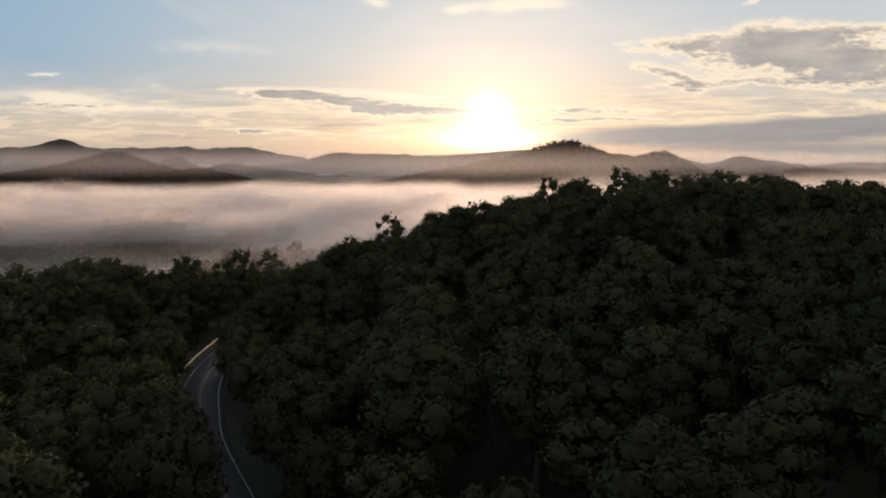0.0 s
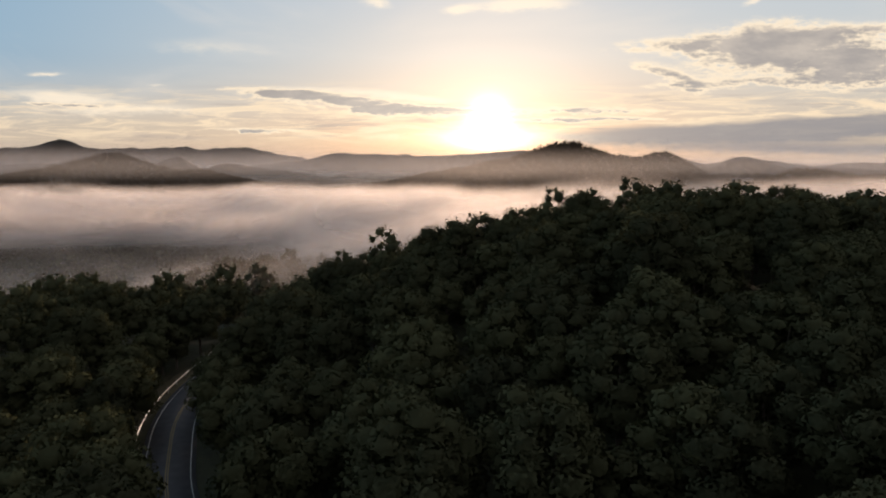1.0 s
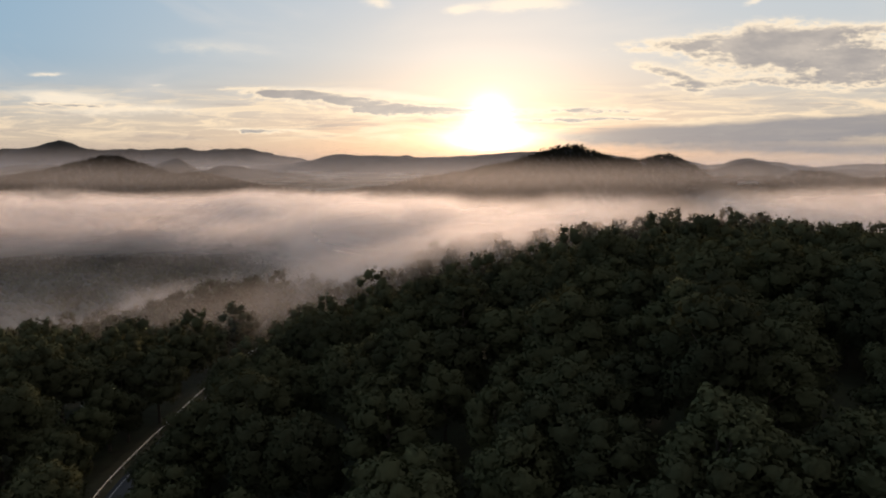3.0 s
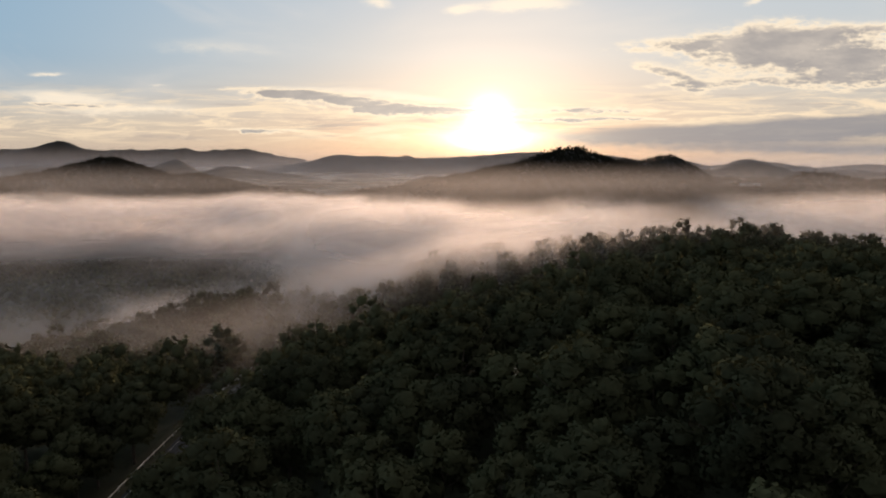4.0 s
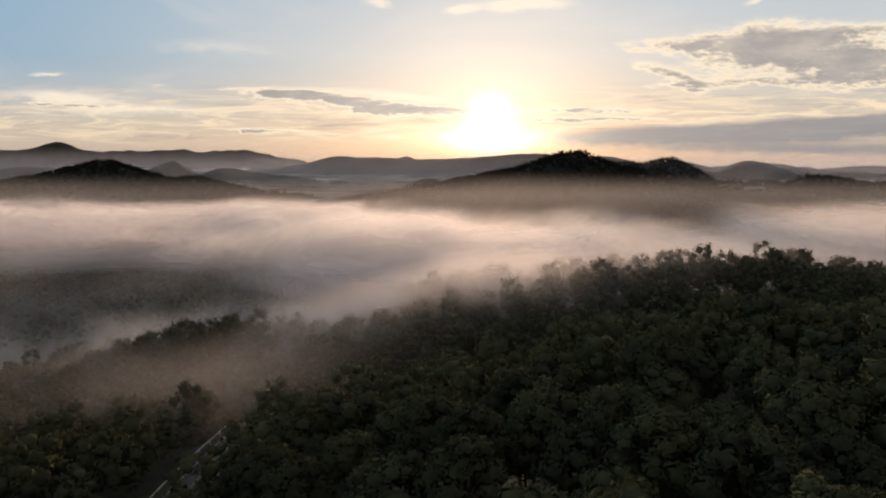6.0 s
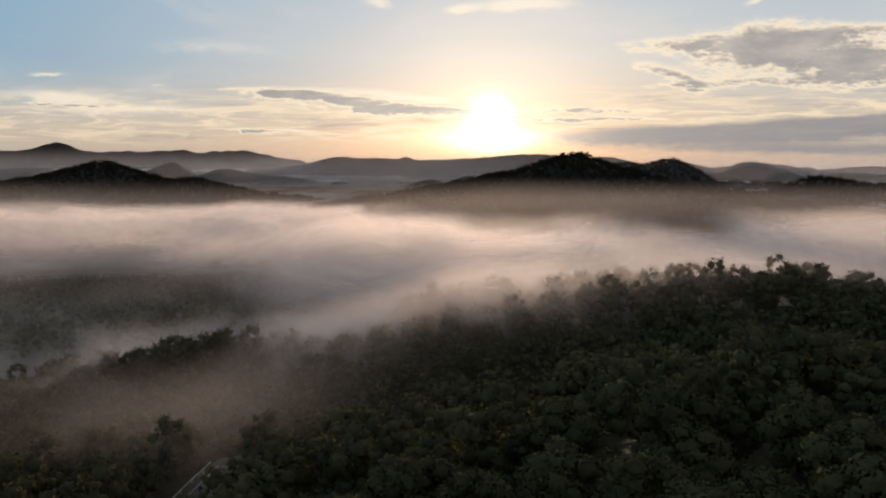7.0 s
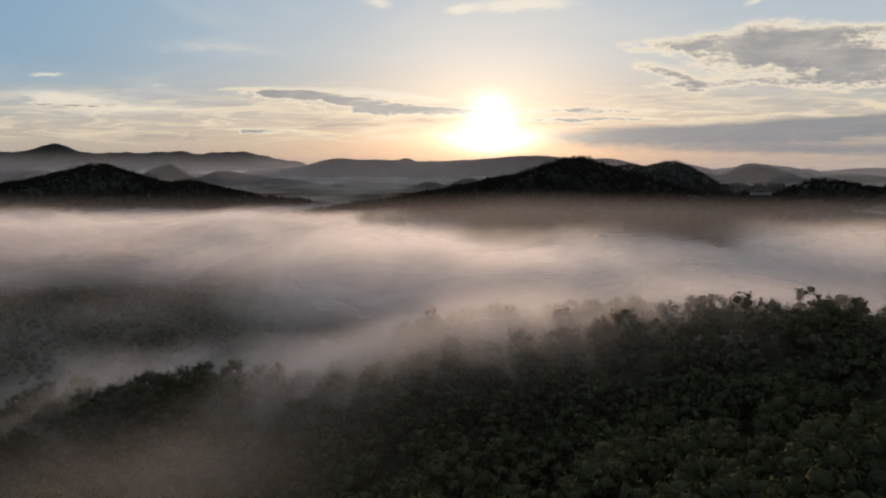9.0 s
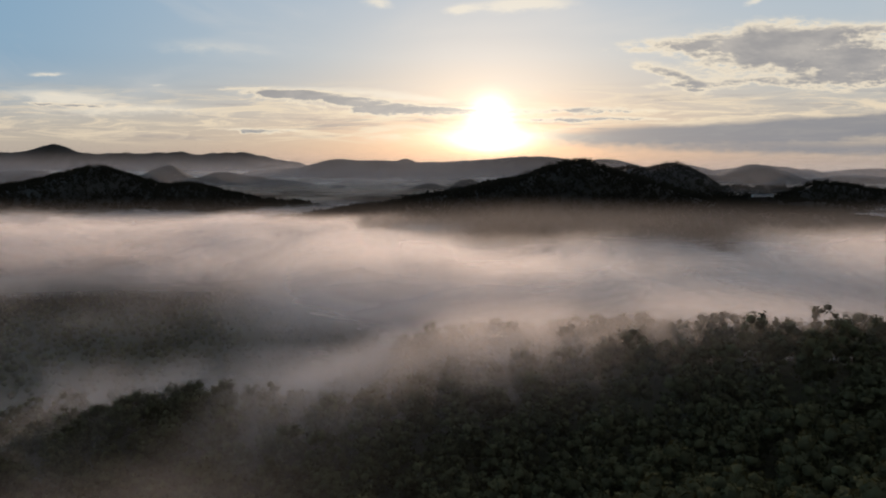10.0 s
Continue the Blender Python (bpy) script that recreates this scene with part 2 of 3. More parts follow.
def mist(name, density, lo, hi, scale, tint=(0.98, 0.87, 0.82), stretch=(0.7, 0.75, 2.4), zfade=None, yfade=None, xfade=None, thin=(), thick=(), back=0.2, face=(0.9, 0.6)):
    """Drifting mist: thin, wispy where the noise is low."""
    mat, n = material(name)
    at = where(n)
    wv_ = n.vscale(at, stretch)
    big = n.noise(wv_, scale, 5.0, 0.55, 0.5)
    alpha = n.mul(n.ease(big, lo, hi), density)
    x, y, z = n.xyz(at)
    for axis, fade in ((z, zfade), (y, yfade), (x, xfade)):
        if fade:
            for a, b in fade:
                alpha = n.mul(alpha, n.ease(axis, a, b))
    def pool(places):
        total = None
        for px_, py_, sx, sy, w in places:
            e = n.add(n.math("POWER", n.math("ABSOLUTE", n.div(n.sub(x, px_), sx)), 2.0), n.math("POWER", n.math("ABSOLUTE", n.div(n.sub(y, py_), sy)), 2.0))
            g = n.mul(n.math("EXPONENT", n.mul(e, -1.0)), w)
            total = g if total is None else n.add(total, g)
        return n.math("MINIMUM", total, 1.0)
    if thin:
        alpha = n.mul(alpha, n.sub(1.0, pool(thin)))
    if thick:
        alpha = n.mul(alpha, pool(thick))
    d = n.node("ShaderNodeBsdfDiffuse")
    t = n.node("ShaderNodeBsdfTranslucent")
    d.inputs[0].default_value = (*tint, 1)
    t.inputs[0].default_value = (*tint, 1)
    # droplets scatter the low light from ahead: normals bent up and sunward imitate it
    if face:
        puff = n.mul(n.sub(n.noise(wv_, scale * 2.2, 3.0), 0.5), 0.9)
        facing = n.node("ShaderNodeVectorMath")
        facing.operation = "NORMALIZE"
        n.put(facing.inputs[0], n.vec(puff, n.add(face[0], puff), face[1]))
        n.tree.links.new(facing.outputs[0], d.inputs["Normal"])
        n.tree.links.new(facing.outputs[0], t.inputs["Normal"])
    m = n.node("ShaderNodeMixShader")
    m.inputs[0].default_value = back
    n.tree.links.new(d.outputs[0], m.inputs[1])
    n.tree.links.new(t.outputs[0], m.inputs[2])
    clear_ = n.node("ShaderNodeBsdfTransparent")
    out = n.node("ShaderNodeMixShader")
    n.put(out.inputs[0], alpha)
    n.tree.links.new(clear_.outputs[0], out.inputs[1])
    n.tree.links.new(m.outputs[0], out.inputs[2])
    finish(n, out.outputs[0])
    return mat


# ---------------------------------------------------------------- mesh helpers
def mesh_from(name, verts, faces, mats, smooth=False, index=None):
    me = bpy.data.meshes.new(name)
    verts = np.asarray(verts, dtype=np.float32)
    faces = np.asarray(faces, dtype=np.int32)
    k = faces.shape[1]
    me.vertices.add(len(verts))
    me.vertices.foreach_set("co", verts.ravel())
    me.loops.add(faces.size)
    me.loops.foreach_set("vertex_index", faces.ravel())
    me.polygons.add(len(faces))
    me.polygons.foreach_set("loop_start", np.arange(0, faces.size, k, dtype=np.int32))
    for mat in mats:
        me.materials.append(mat)
    if index is not None:
        me.polygons.foreach_set("material_index", np.asarray(index, dtype=np.int32))
    if smooth:
        me.polygons.foreach_set("use_smooth", np.ones(len(faces), dtype=bool))
    me.update(calc_edges=True)
    me.validate()
    return me


def part(name, me, parent, label=""):
    ob = new(name, me)
    ob.parent = parent
    if label:
        tagged(ob, label)
    return ob


def grid_faces(nx, ny):
    i = np.arange(nx - 1)[None, :] + np.arange(ny - 1)[:, None] * nx
    return np.stack([i, i + 1, i + nx + 1, i + nx], -1).reshape(-1, 4)


def waves(x, y, size, seed, octaves=4):
    """Smooth pseudo-random relief from a sum of sines, about -1 to 1."""
    rng = np.random.RandomState(seed)
    out = np.zeros(np.broadcast(x, y).shape)
    amp, total = 1.0, 0.0
    for o in range(octaves):
        for _ in range(3):
            a, ph = rng.uniform(0, 2 * np.pi), rng.uniform(0, 2 * np.pi)
            k = 2 * np.pi / size * rng.uniform(0.7, 1.4) * 2 ** o
            out = out + amp / 3 * np.sin(k * (np.cos(a) * x + np.sin(a) * y) + ph + 1.3 * np.sin(k * 0.6 * (np.sin(a) * x - np.cos(a) * y) + 2 * ph))
        total += amp
        amp *= 0.5
    return out / total * 1.6


# ---------------------------------------------------------------- the lie of the land
MOUNDS = [(50, 140, 75, 70, 25.6), (30, 130, 35, 30, 5.2), (110, 340, 70, 55, 26.8), (20, 330, 70, 60, 20.9),
          (-90, 205, 60, 50, 9.3), (-70, 330, 55, 45, 11.2), (60, 10, 90, 80, 13.6), (-60, 70, 70, 60, -2.8),
          (200, 250, 110, 120, 41.6), (-150, 110, 110, 110, 46.3), (250, 60, 130, 130, 43.6), (0, -120, 200, 120, 45.1),
          (-48, 150, 20, 55, -10.9), (10, 200, 60, 50, 8.9), (15, 398, 40, 28, 16.4), (-12, 418, 18, 22, 10.3),
          (-45, 400, 30, 30, -2.0), (-92, 355, 22, 22, 10.7), (60, 410, 35, 28, 3.8), (150, 420, 45, 35, 5.4),
          (230, 430, 50, 40, 1.7), (-130, 360, 30, 35, 8.9), (95, 170, 35, 35, -4.9), (140, 200, 40, 40, 5.2),
          (-20, 170, 25, 30, 4.2), (-75, 165, 25, 30, 5.6), (-110, 170, 30, 40, -4.4), (60, 190, 30, 30, 12.6),
          (180, 180, 50, 50, 5.4), (5, 150, 25, 25, 0.6)]
ROAD = [(2, 25), (-8, 46), (-19, 65), (-27.5, 81), (-32.3, 89.8), (-37.9, 100.8), (-42.5, 113.3), (-45.9, 123.8), (-47.8, 133),
        (-48.7, 142), (-49.0, 152), (-49.1, 165), (-49.0, 180), (-48.6, 195), (-47.5, 210), (-45.5, 226), (-43, 242)]


def road_line(step=1.5):
    """The road's centreline: points and directions at even steps, rounded by a Catmull-Rom curve."""
    p = np.array(ROAD, float)
    out = []
    for i in range(1, len(p) - 2):
        a, b, c, d = p[i - 1], p[i], p[i + 1], p[i + 2]
        for t in np.linspace(0, 1, max(2, int(np.linalg.norm(c - b) / step)), endpoint=False):
            out.append(0.5 * (2 * b + (c - a) * t + (2 * a - 5 * b + 4 * c - d) * t ** 2 + (3 * b - a - 3 * c + d) * t ** 3))
    out = np.array(out)
    d = np.gradient(out, axis=0)
    d /= np.linalg.norm(d, axis=1)[:, None]
    return out, d


LINE, LINE_DIR = road_line()


def road_distance(x, y):
    x, y = np.asarray(x, float), np.asarray(y, float)
    best = np.full(x.shape, 1e9)
    for px_, py_ in LINE[::2]:
        best = np.minimum(best, (x - px_) ** 2 + (y - py_) ** 2)
    return np.sqrt(best)


def swell(x, y):
    """The broad rise and fall of the land, without its small relief."""
    z = np.full(np.shape(x), -50.0)
    for a, b, s, t, h in MOUNDS:
        z = z + h * np.exp(-((x - a) / s) ** 2 / 2 - ((y - b) / t) ** 2 / 2)
    return z


def land(x, y):
    x, y = np.asarray(x, float), np.asarray(y, float)
    z = swell(x, y)
    z = z + 1.5 * waves(x, y, 60, 4, 3)
    far = np.clip((np.hypot(x, y) - 500) / 600, 0, 1)
    z = z + far * (6 * waves(x, y, 500, 9, 3) - 25)
    f = np.clip((road_distance(x, y) - 6.0) / 9.0, 0, 1)
    f = f * f * (3 - 2 * f)
    return z * f + -0.25 * (1 - f)


def build_ground():
    def axis(lo, hi, near_lo, near_hi, fine, n):
        a = lo + (near_lo - lo) * (1 - np.linspace(1, 0, n, endpoint=False) ** 2.2)[::1]
        b = near_hi + (hi - near_hi) * np.linspace(0, 1, n + 1)[1:] ** 2.2
        return np.concatenate([a, np.arange(near_lo, near_hi, fine), [near_hi], b])
    xs = axis(-4900, 4900, -230, 330, 4.0, 30)
    ys = axis(-2500, 4900, -30, 480, 4.0, 30)
    X, Y = np.meshgrid(xs, ys)
    Z = land(X, Y)
    me = mesh_from("ground", np.stack([X, Y, Z], -1).reshape(-1, 3), grid_faces(len(xs), len(ys)), [ground_mat], True)
    tagged(new("ground", me), "rolling forest floor of brown leaf litter and moss", "ground", kind="structure")


build_ground()


# ---------------------------------------------------------------- road, lines and guard rail
def ribbon(offset_a, offset_b, z, i0=0, i1=None):
    p, d = LINE[i0:i1], LINE_DIR[i0:i1]
    nrm = np.stack([-d[:, 1], d[:, 0]], 1)
    a, b = p + nrm * offset_a, p + nrm * offset_b
    n = len(p)
    top = np.concatenate([np.c_[a, np.full(n, z)], np.c_[b, np.full(n, z)]])
    i = np.arange(n - 1)
    faces = np.stack([i + n, i + n + 1, i + 1, i], 1)
    return top, faces


def strip(name, offset_a, offset_b, z, mat, thick=0.0):
    top, faces = ribbon(offset_a, offset_b, z)
    if thick:
        n = len(top) // 2
        low = top - (0, 0, thick)
        i = np.arange(n - 1)
        sides = [np.stack([i, i + 1, i + 1 + 2 * n, i + 2 * n], 1), np.stack([i + n, i + n + 2 * n, i + n + 1 + 2 * n, i + n + 1], 1)]
        faces = np.concatenate([faces] + sides)
        top = np.concatenate([top, low])
    return mesh_from(name, top, faces, [mat], True)


road = tagged(new("road", strip("road", 4.0, -4.0, 0.0, asphalt_mat, 0.35)), "grey asphalt two-lane road curving through the woods", "road", kind="structure")
part("edge_line", strip("edge_line", 3.33, 3.22, 0.006, line_white), road, "solid white edge line")
part("edge_line", strip("edge_line", -3.22, -3.33, 0.006, line_white), road, "solid white edge line")
part("centre_line", strip("centre_line", 0.22, 0.10, 0.006, line_yellow), road, "yellow centre line")
part("centre_line", strip("centre_line", -0.10, -0.22, 0.006, line_yellow), road, "yellow centre line")


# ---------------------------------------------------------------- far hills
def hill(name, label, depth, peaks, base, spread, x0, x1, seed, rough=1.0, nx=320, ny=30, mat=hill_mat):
    """A long wooded hill across the view, falling off to both sides. Its ridge line joins rounded peaks (x, top, left run, right run)
    or, with five numbers, straight-sided ones (x, top, left slope, right slope, rounding)."""
    xs = np.linspace(x0, x1, nx)
    ridge = np.zeros(nx)
    for px_, top, wl, wr, *bend in peaks:
        w = np.where(xs < px_, wl, wr)
        if bend:
            up = np.maximum(top - base - w * (np.hypot(xs - px_, bend[0]) - bend[0]), 0)
        else:
            up = (top - base) / (1 + (np.abs(xs - px_) / (w * (1.3 if depth > 3500 else 1.0))) ** 1.9)
        ridge = ridge + up ** 14
    ridge = base + ridge ** (1 / 14)
    ridge = base + (ridge - base) * np.minimum(1, np.minimum(xs - x0, x1 - xs) / 120 + 0.02) ** 0.5
    k = np.array([1, 2, 3, 2, 1]) / 9
    ridge = np.convolve(np.pad(ridge, 2, mode="edge"), k, "valid")
    ts = np.linspace(-1, 1, ny)
    X, T = np.meshgrid(xs, ts)
    prof = np.cos(T * np.pi / 2) ** 1.3
    Y = depth + T * spread * (0.6 + 0.4 * np.clip((ridge - base) / max(ridge.max() - base, 1), 0, 1))[None, :]
    Y = Y + waves(X, Y, 500, seed, 2) * spread * 0.12
    Z = base + (ridge[None, :] - base) * prof
    Z = Z + rough * prof * (waves(X, Y, 170, seed + 1, 6) * 0.026 * (ridge.max() - base))
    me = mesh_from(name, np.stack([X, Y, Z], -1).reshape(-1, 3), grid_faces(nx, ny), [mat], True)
    return tagged(new(name, me), label, "hill", group="hills on the horizon", kind="structure"), (X, Y, Z)


SHEETS = {}


def range_of(name, label, depth, peaks, base, spread, x0, x1, seed):
    SHEETS[name] = hill(name, label, depth, peaks, base, spread, x0, x1, seed)[1]


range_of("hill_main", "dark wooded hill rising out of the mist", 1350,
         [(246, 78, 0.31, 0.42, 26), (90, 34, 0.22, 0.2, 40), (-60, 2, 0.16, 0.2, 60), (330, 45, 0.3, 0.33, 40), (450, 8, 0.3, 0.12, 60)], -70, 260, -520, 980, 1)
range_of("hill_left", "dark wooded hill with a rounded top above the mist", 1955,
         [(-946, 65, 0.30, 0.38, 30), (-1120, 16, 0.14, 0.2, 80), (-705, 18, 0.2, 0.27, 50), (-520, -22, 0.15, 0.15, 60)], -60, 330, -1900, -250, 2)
range_of("hill_back", "wooded hill behind the main hill", 2265,
         [(730, 72, 240, 130), (590, 60, 200, 100), (930, 0, 200, 500)], -60, 330, 300, 1700, 3)
range_of("hill_right", "dark low wooded hill", 2015,
         [(1067, 21, 130, 240), (1260, 0, 200, 500), (860, -18, 200, 200)], -60, 200, 550, 2000, 4)
range_of("hill_shelf", "low wooded shelf below a far building", 1690,
         [(731, 3.5, 110, 130), (860, -10, 200, 200), (560, -6, 200, 150)], -70, 110, 420, 1150, 14)
range_of("hill_mid_left", "blue-grey wooded hill", 2815,
         [(-1112, 70, 170, 150), (-900, 44, 150, 330), (-640, 14, 200, 200)], -60, 300, -1600, -200, 5)
range_of("hill_far_left", "blue-grey wooded hill", 3215,
         [(-1870, 48, 600, 170), (-2500, 60, 400, 400)], -60, 300, -3000, -1500, 6)
range_of("hill_knoll", "small misty wooded knoll", 2715,
         [(-403, -2, 110, 90), (-560, -24, 140, 120)], -60, 180, -850, -150, 7)
range_of("hill_spur", "low wooded spur between banks of mist", 2415,
         [(84, 26, 120, 90), (-50, 13, 140, 120), (-240, -26, 160, 120)], -60, 180, -600, 400, 8)
range_of("hill_range", "hazy blue mountain range", 3715,
         [(-563, 104, 0.30, 0.10, 50), (-340, 88, 0.08, 0.06, 60), (40, 80, 0.08, 0.08, 80), (260, 94, 0.08, 0.08, 60), (430, 108, 0.1, 0.08, 50), (528, 114, 0.12, 0.30, 40)], -60, 420, -1150, 1300, 9)
range_of("hill_range_right", "hazy blue mountain range", 3915,
         [(893, 107, 200, 260), (1304, 76, 330, 260), (1730, 70, 300, 400), (2441, 52, 500, 400)], -60, 420, 300, 3200, 10)
range_of("hill_crest", "hazy wooded crest", 3115,
         [(1366, 75, 230, 230), (1100, 40, 200, 200), (1750, 30, 300, 600), (2150, 30, 300, 300)], -60, 330, 700, 2800, 11)
range_of("mountain_range", "hazy mountain range with one pointed peak", 4560,
         [(-2545, 203, 0.42, 0.40, 25), (-2545, 163, 0.12, 0.14, 60), (-2126, 146, 0.15, 0.10, 60), (-1866, 146, 0.12, 0.2, 40), (-1717, 154, 0.3, 0.28, 25),
          (-1494, 146, 0.3, 0.12, 30), (-1315, 150, 0.2, 0.33, 40), (-1080, 98, 0.1, 0.6, 30), (-2930, 146, 0.1, 0.1, 80), (-3400, 150, 0.1, 0.1, 80)], -60, 260, -3700, -800, 12)
range_of("mountain_far", "pale distant mountain range", 4780,
         [(-282, 112, 130, 200), (466, 127, 160, 200), (2499, 46, 110, 120), (2894, 36, 300, 400), (700, 80, 300, 300)], -60, 100, -900, 3600, 13)


# ---------------------------------------------------------------- trees
def ico(sub):
    bm = bmesh.new()
    bmesh.ops.create_icosphere(bm, subdivisions=sub, radius=1.0)
    bm.verts.ensure_lookup_table()
    vs = np.array([q.co[:] for q in bm.verts])
    fs = np.array([[q.index for q in f.verts] for f in bm.faces])
    bm.free()
    return vs, fs


ICO1, ICO2 = ico(1), ico(2)


def crown_arrays(rng, height, radius, lobes, leaves, leaf, core_sub=1, core=0.46):
    """A broad-leaved crown: lobes set round a leaning dome, dark cores inside and many small leaf sprays over them."""
    base = height * 0.32
    cs, rs = [], []
    for i in range(lobes):
        f = (i + 0.5) / lobes
        ang = i * 2.399963 + rng.uniform(-0.5, 0.5)
        h = base + (height - base) * (0.12 + 0.74 * f) + rng.uniform(-0.6, 0.6)
        reach = radius * math.sqrt(max(0.05, 1 - (max(0, f - 0.25) / 0.78) ** 2)) * rng.uniform(0.45, 0.78)
        if f < 0.2:
            reach *= 0.75
        cs.append((math.cos(ang) * reach, math.sin(ang) * reach, h))
        rs.append(radius * rng.uniform(0.26, 0.50) * (1.05 - 0.35 * f) * (19 / max(lobes, 19)) ** 0.3)
    cs, rs = np.array(cs), np.array(rs)
    cv, cf = (ICO1, ICO2)[core_sub - 1]
    verts, faces = [], []
    n = 0
    for c, r in zip(cs, rs):
        jit = 1 + 0.2 * np.sin(cv @ rng.normal(0, 2.6, 3) + rng.uniform(0, 6)) + rng.uniform(-0.2, 0.2, len(cv))
        verts.append(cv * (r * core * jit)[:, None] * (1, 1, 0.85) + c)
        faces.append(cf + n)
        n += len(cv)
    core_v, core_f = np.concatenate(verts), np.concatenate(faces)
    pick = rng.choice(lobes, leaves, p=rs ** 2 / (rs ** 2).sum())
    d = rng.normal(0, 1, (leaves, 3))
    d[:, 2] += 0.25
    d /= np.linalg.norm(d, axis=1)[:, None]
    pos = cs[pick] + d * (rs[pick] * rng.uniform(0.68, 1.12, leaves))[:, None] * (1, 1, 0.88)
    t1 = np.cross(d, rng.normal(0, 1, (leaves, 3)))
    t1 /= np.linalg.norm(t1, axis=1)[:, None]
    nrm = d + rng.normal(0, 0.55, (leaves, 3))
    t2 = np.cross(nrm, t1)
    t2 /= np.linalg.norm(t2, axis=1)[:, None]
    s = leaf * rng.uniform(0.55, 1.3, leaves)[:, None]
    a = pos - t1 * s * 0.8
    b = pos + t2 * s * 0.7 + d * s * 0.35
    c = pos + t1 * s * 0.8 - d * s * 0.1
    lv = np.stack([a, b, c], 1).reshape(-1, 3)
    lf = np.arange(leaves * 3).reshape(-1, 3)
    wrong = (np.cross(b - a, c - a) * d).sum(1) < 0
    lf[wrong] = lf[wrong][:, ::-1]
    vs = np.concatenate([core_v, lv])
    home = np.concatenate([np.repeat(cs, len(cv), 0), np.repeat(cs[pick], 3, 0)])
    out = (vs - home) / np.linalg.norm(vs - home, axis=1)[:, None].clip(0.05)
    dome = vs - (0, 0, height * 0.45)
    dome = dome / np.linalg.norm(dome, axis=1)[:, None].clip(0.05)
    nrm = out * 0.8 + dome * 0.6 + rng.normal(0, 0.12, vs.shape)
    nrm /= np.linalg.norm(nrm, axis=1)[:, None]
    return vs, np.concatenate([core_f, lf + len(core_v)]), nrm


def limb(p0, p1, r0, r1, bend, n=5, sides=6):
    t = np.linspace(0, 1, n)
    axis = np.array(p0)[None] * (1 - t)[:, None] + np.array(p1)[None] * t[:, None] + np.array(bend)[None] * (np.sin(t * np.pi))[:, None]
    d = np.array(p1, float) - np.array(p0, float)
    d /= np.linalg.norm(d)
    s1 = np.cross(d, (0.3, 0.9, 0.1))
    s1 /= np.linalg.norm(s1)
    s2 = np.cross(d, s1)
    ang = np.linspace(0, 2 * np.pi, sides, endpoint=False)
    ring = np.cos(ang)[:, None] * s1 + np.sin(ang)[:, None] * s2
    vs = (axis[:, None, :] + ring[None] * (r0 * (1 - t) + r1 * t)[:, None, None]).reshape(-1, 3)
    fs = []
    for i in range(n - 1):
        for j in range(sides):
            k = (j + 1) % sides
            fs.append((i * sides + j, i * sides + k, (i + 1) * sides + k, (i + 1) * sides + j))
    return vs, np.array(fs)


def trunk_mesh(rng, height, radius):
    vs, fs, n = [], [], 0
    lean = rng.uniform(-0.5, 0.5, 2)
    pieces = [limb((0, 0, -1.0), (lean[0], lean[1], height * 0.72), height * 0.022, height * 0.006, (rng.uniform(-.3, .3), rng.uniform(-.3, .3), 0), 7, 8)]
    for i in range(6):
        a = i * 1.05 + rng.uniform(-0.4, 0.4)
        h = height * rng.uniform(0.3, 0.55)
        r = radius * rng.uniform(0.5, 0.75)
        pieces.append(limb((lean[0] * h / height, lean[1] * h / height, h), (math.cos(a) * r, math.sin(a) * r, h + height * rng.uniform(0.15, 0.3)), height * 0.008, height * 0.002, (0, 0, -0.5), 5, 5))
    for v_, f_ in pieces:
        vs.append(v_)
        fs.append(f_ + n)
        n += len(v_)
    return mesh_from("trunk", np.concatenate(vs), np.concatenate(fs), [bark_mat], True)


TREE_KINDS = []
rng = np.random.RandomState(11)
for kind in range(8):
    hgt, rad = rng.uniform(14.5, 19), rng.uniform(5.2, 7.4)
    vs, fs, ns = crown_arrays(rng, hgt, rad, 26 + kind % 3 * 4, 6200, 0.37, 1, 0.62)
    crown = mesh_from("crown", vs, fs, [leaf_mat], True)
    crown.normals_split_custom_set_from_vertices(ns.tolist())
    TREE_KINDS.append((crown, trunk_mesh(rng, hgt, rad), hgt, rad))
TINY_KINDS = [crown_arrays(rng, 15, 6.0, 4, 40, 0.8, 1, 0.95) for _ in range(5)]
FAR_KINDS = [crown_arrays(rng, 17, 5.6, 14, 420, 0.62, 1, 0.66) for _ in range(6)]


def spots(x0, x1, y0, y1, step, seed):
    r = np.random.RandomState(seed)
    X, Y = np.meshgrid(np.arange(x0, x1, step), np.arange(y0, y1, step * 0.87))
    X = X + (np.arange(X.shape[0]) % 2)[:, None] * step / 2
    X = X + r.uniform(-0.36, 0.36, X.shape) * step
    Y = Y + r.uniform(-0.36, 0.36, Y.shape) * step
    return X.ravel(), Y.ravel(), r


def inside(x, y):
    return (x > -80) & (x < 92) & (y > 26) & (y < 172)


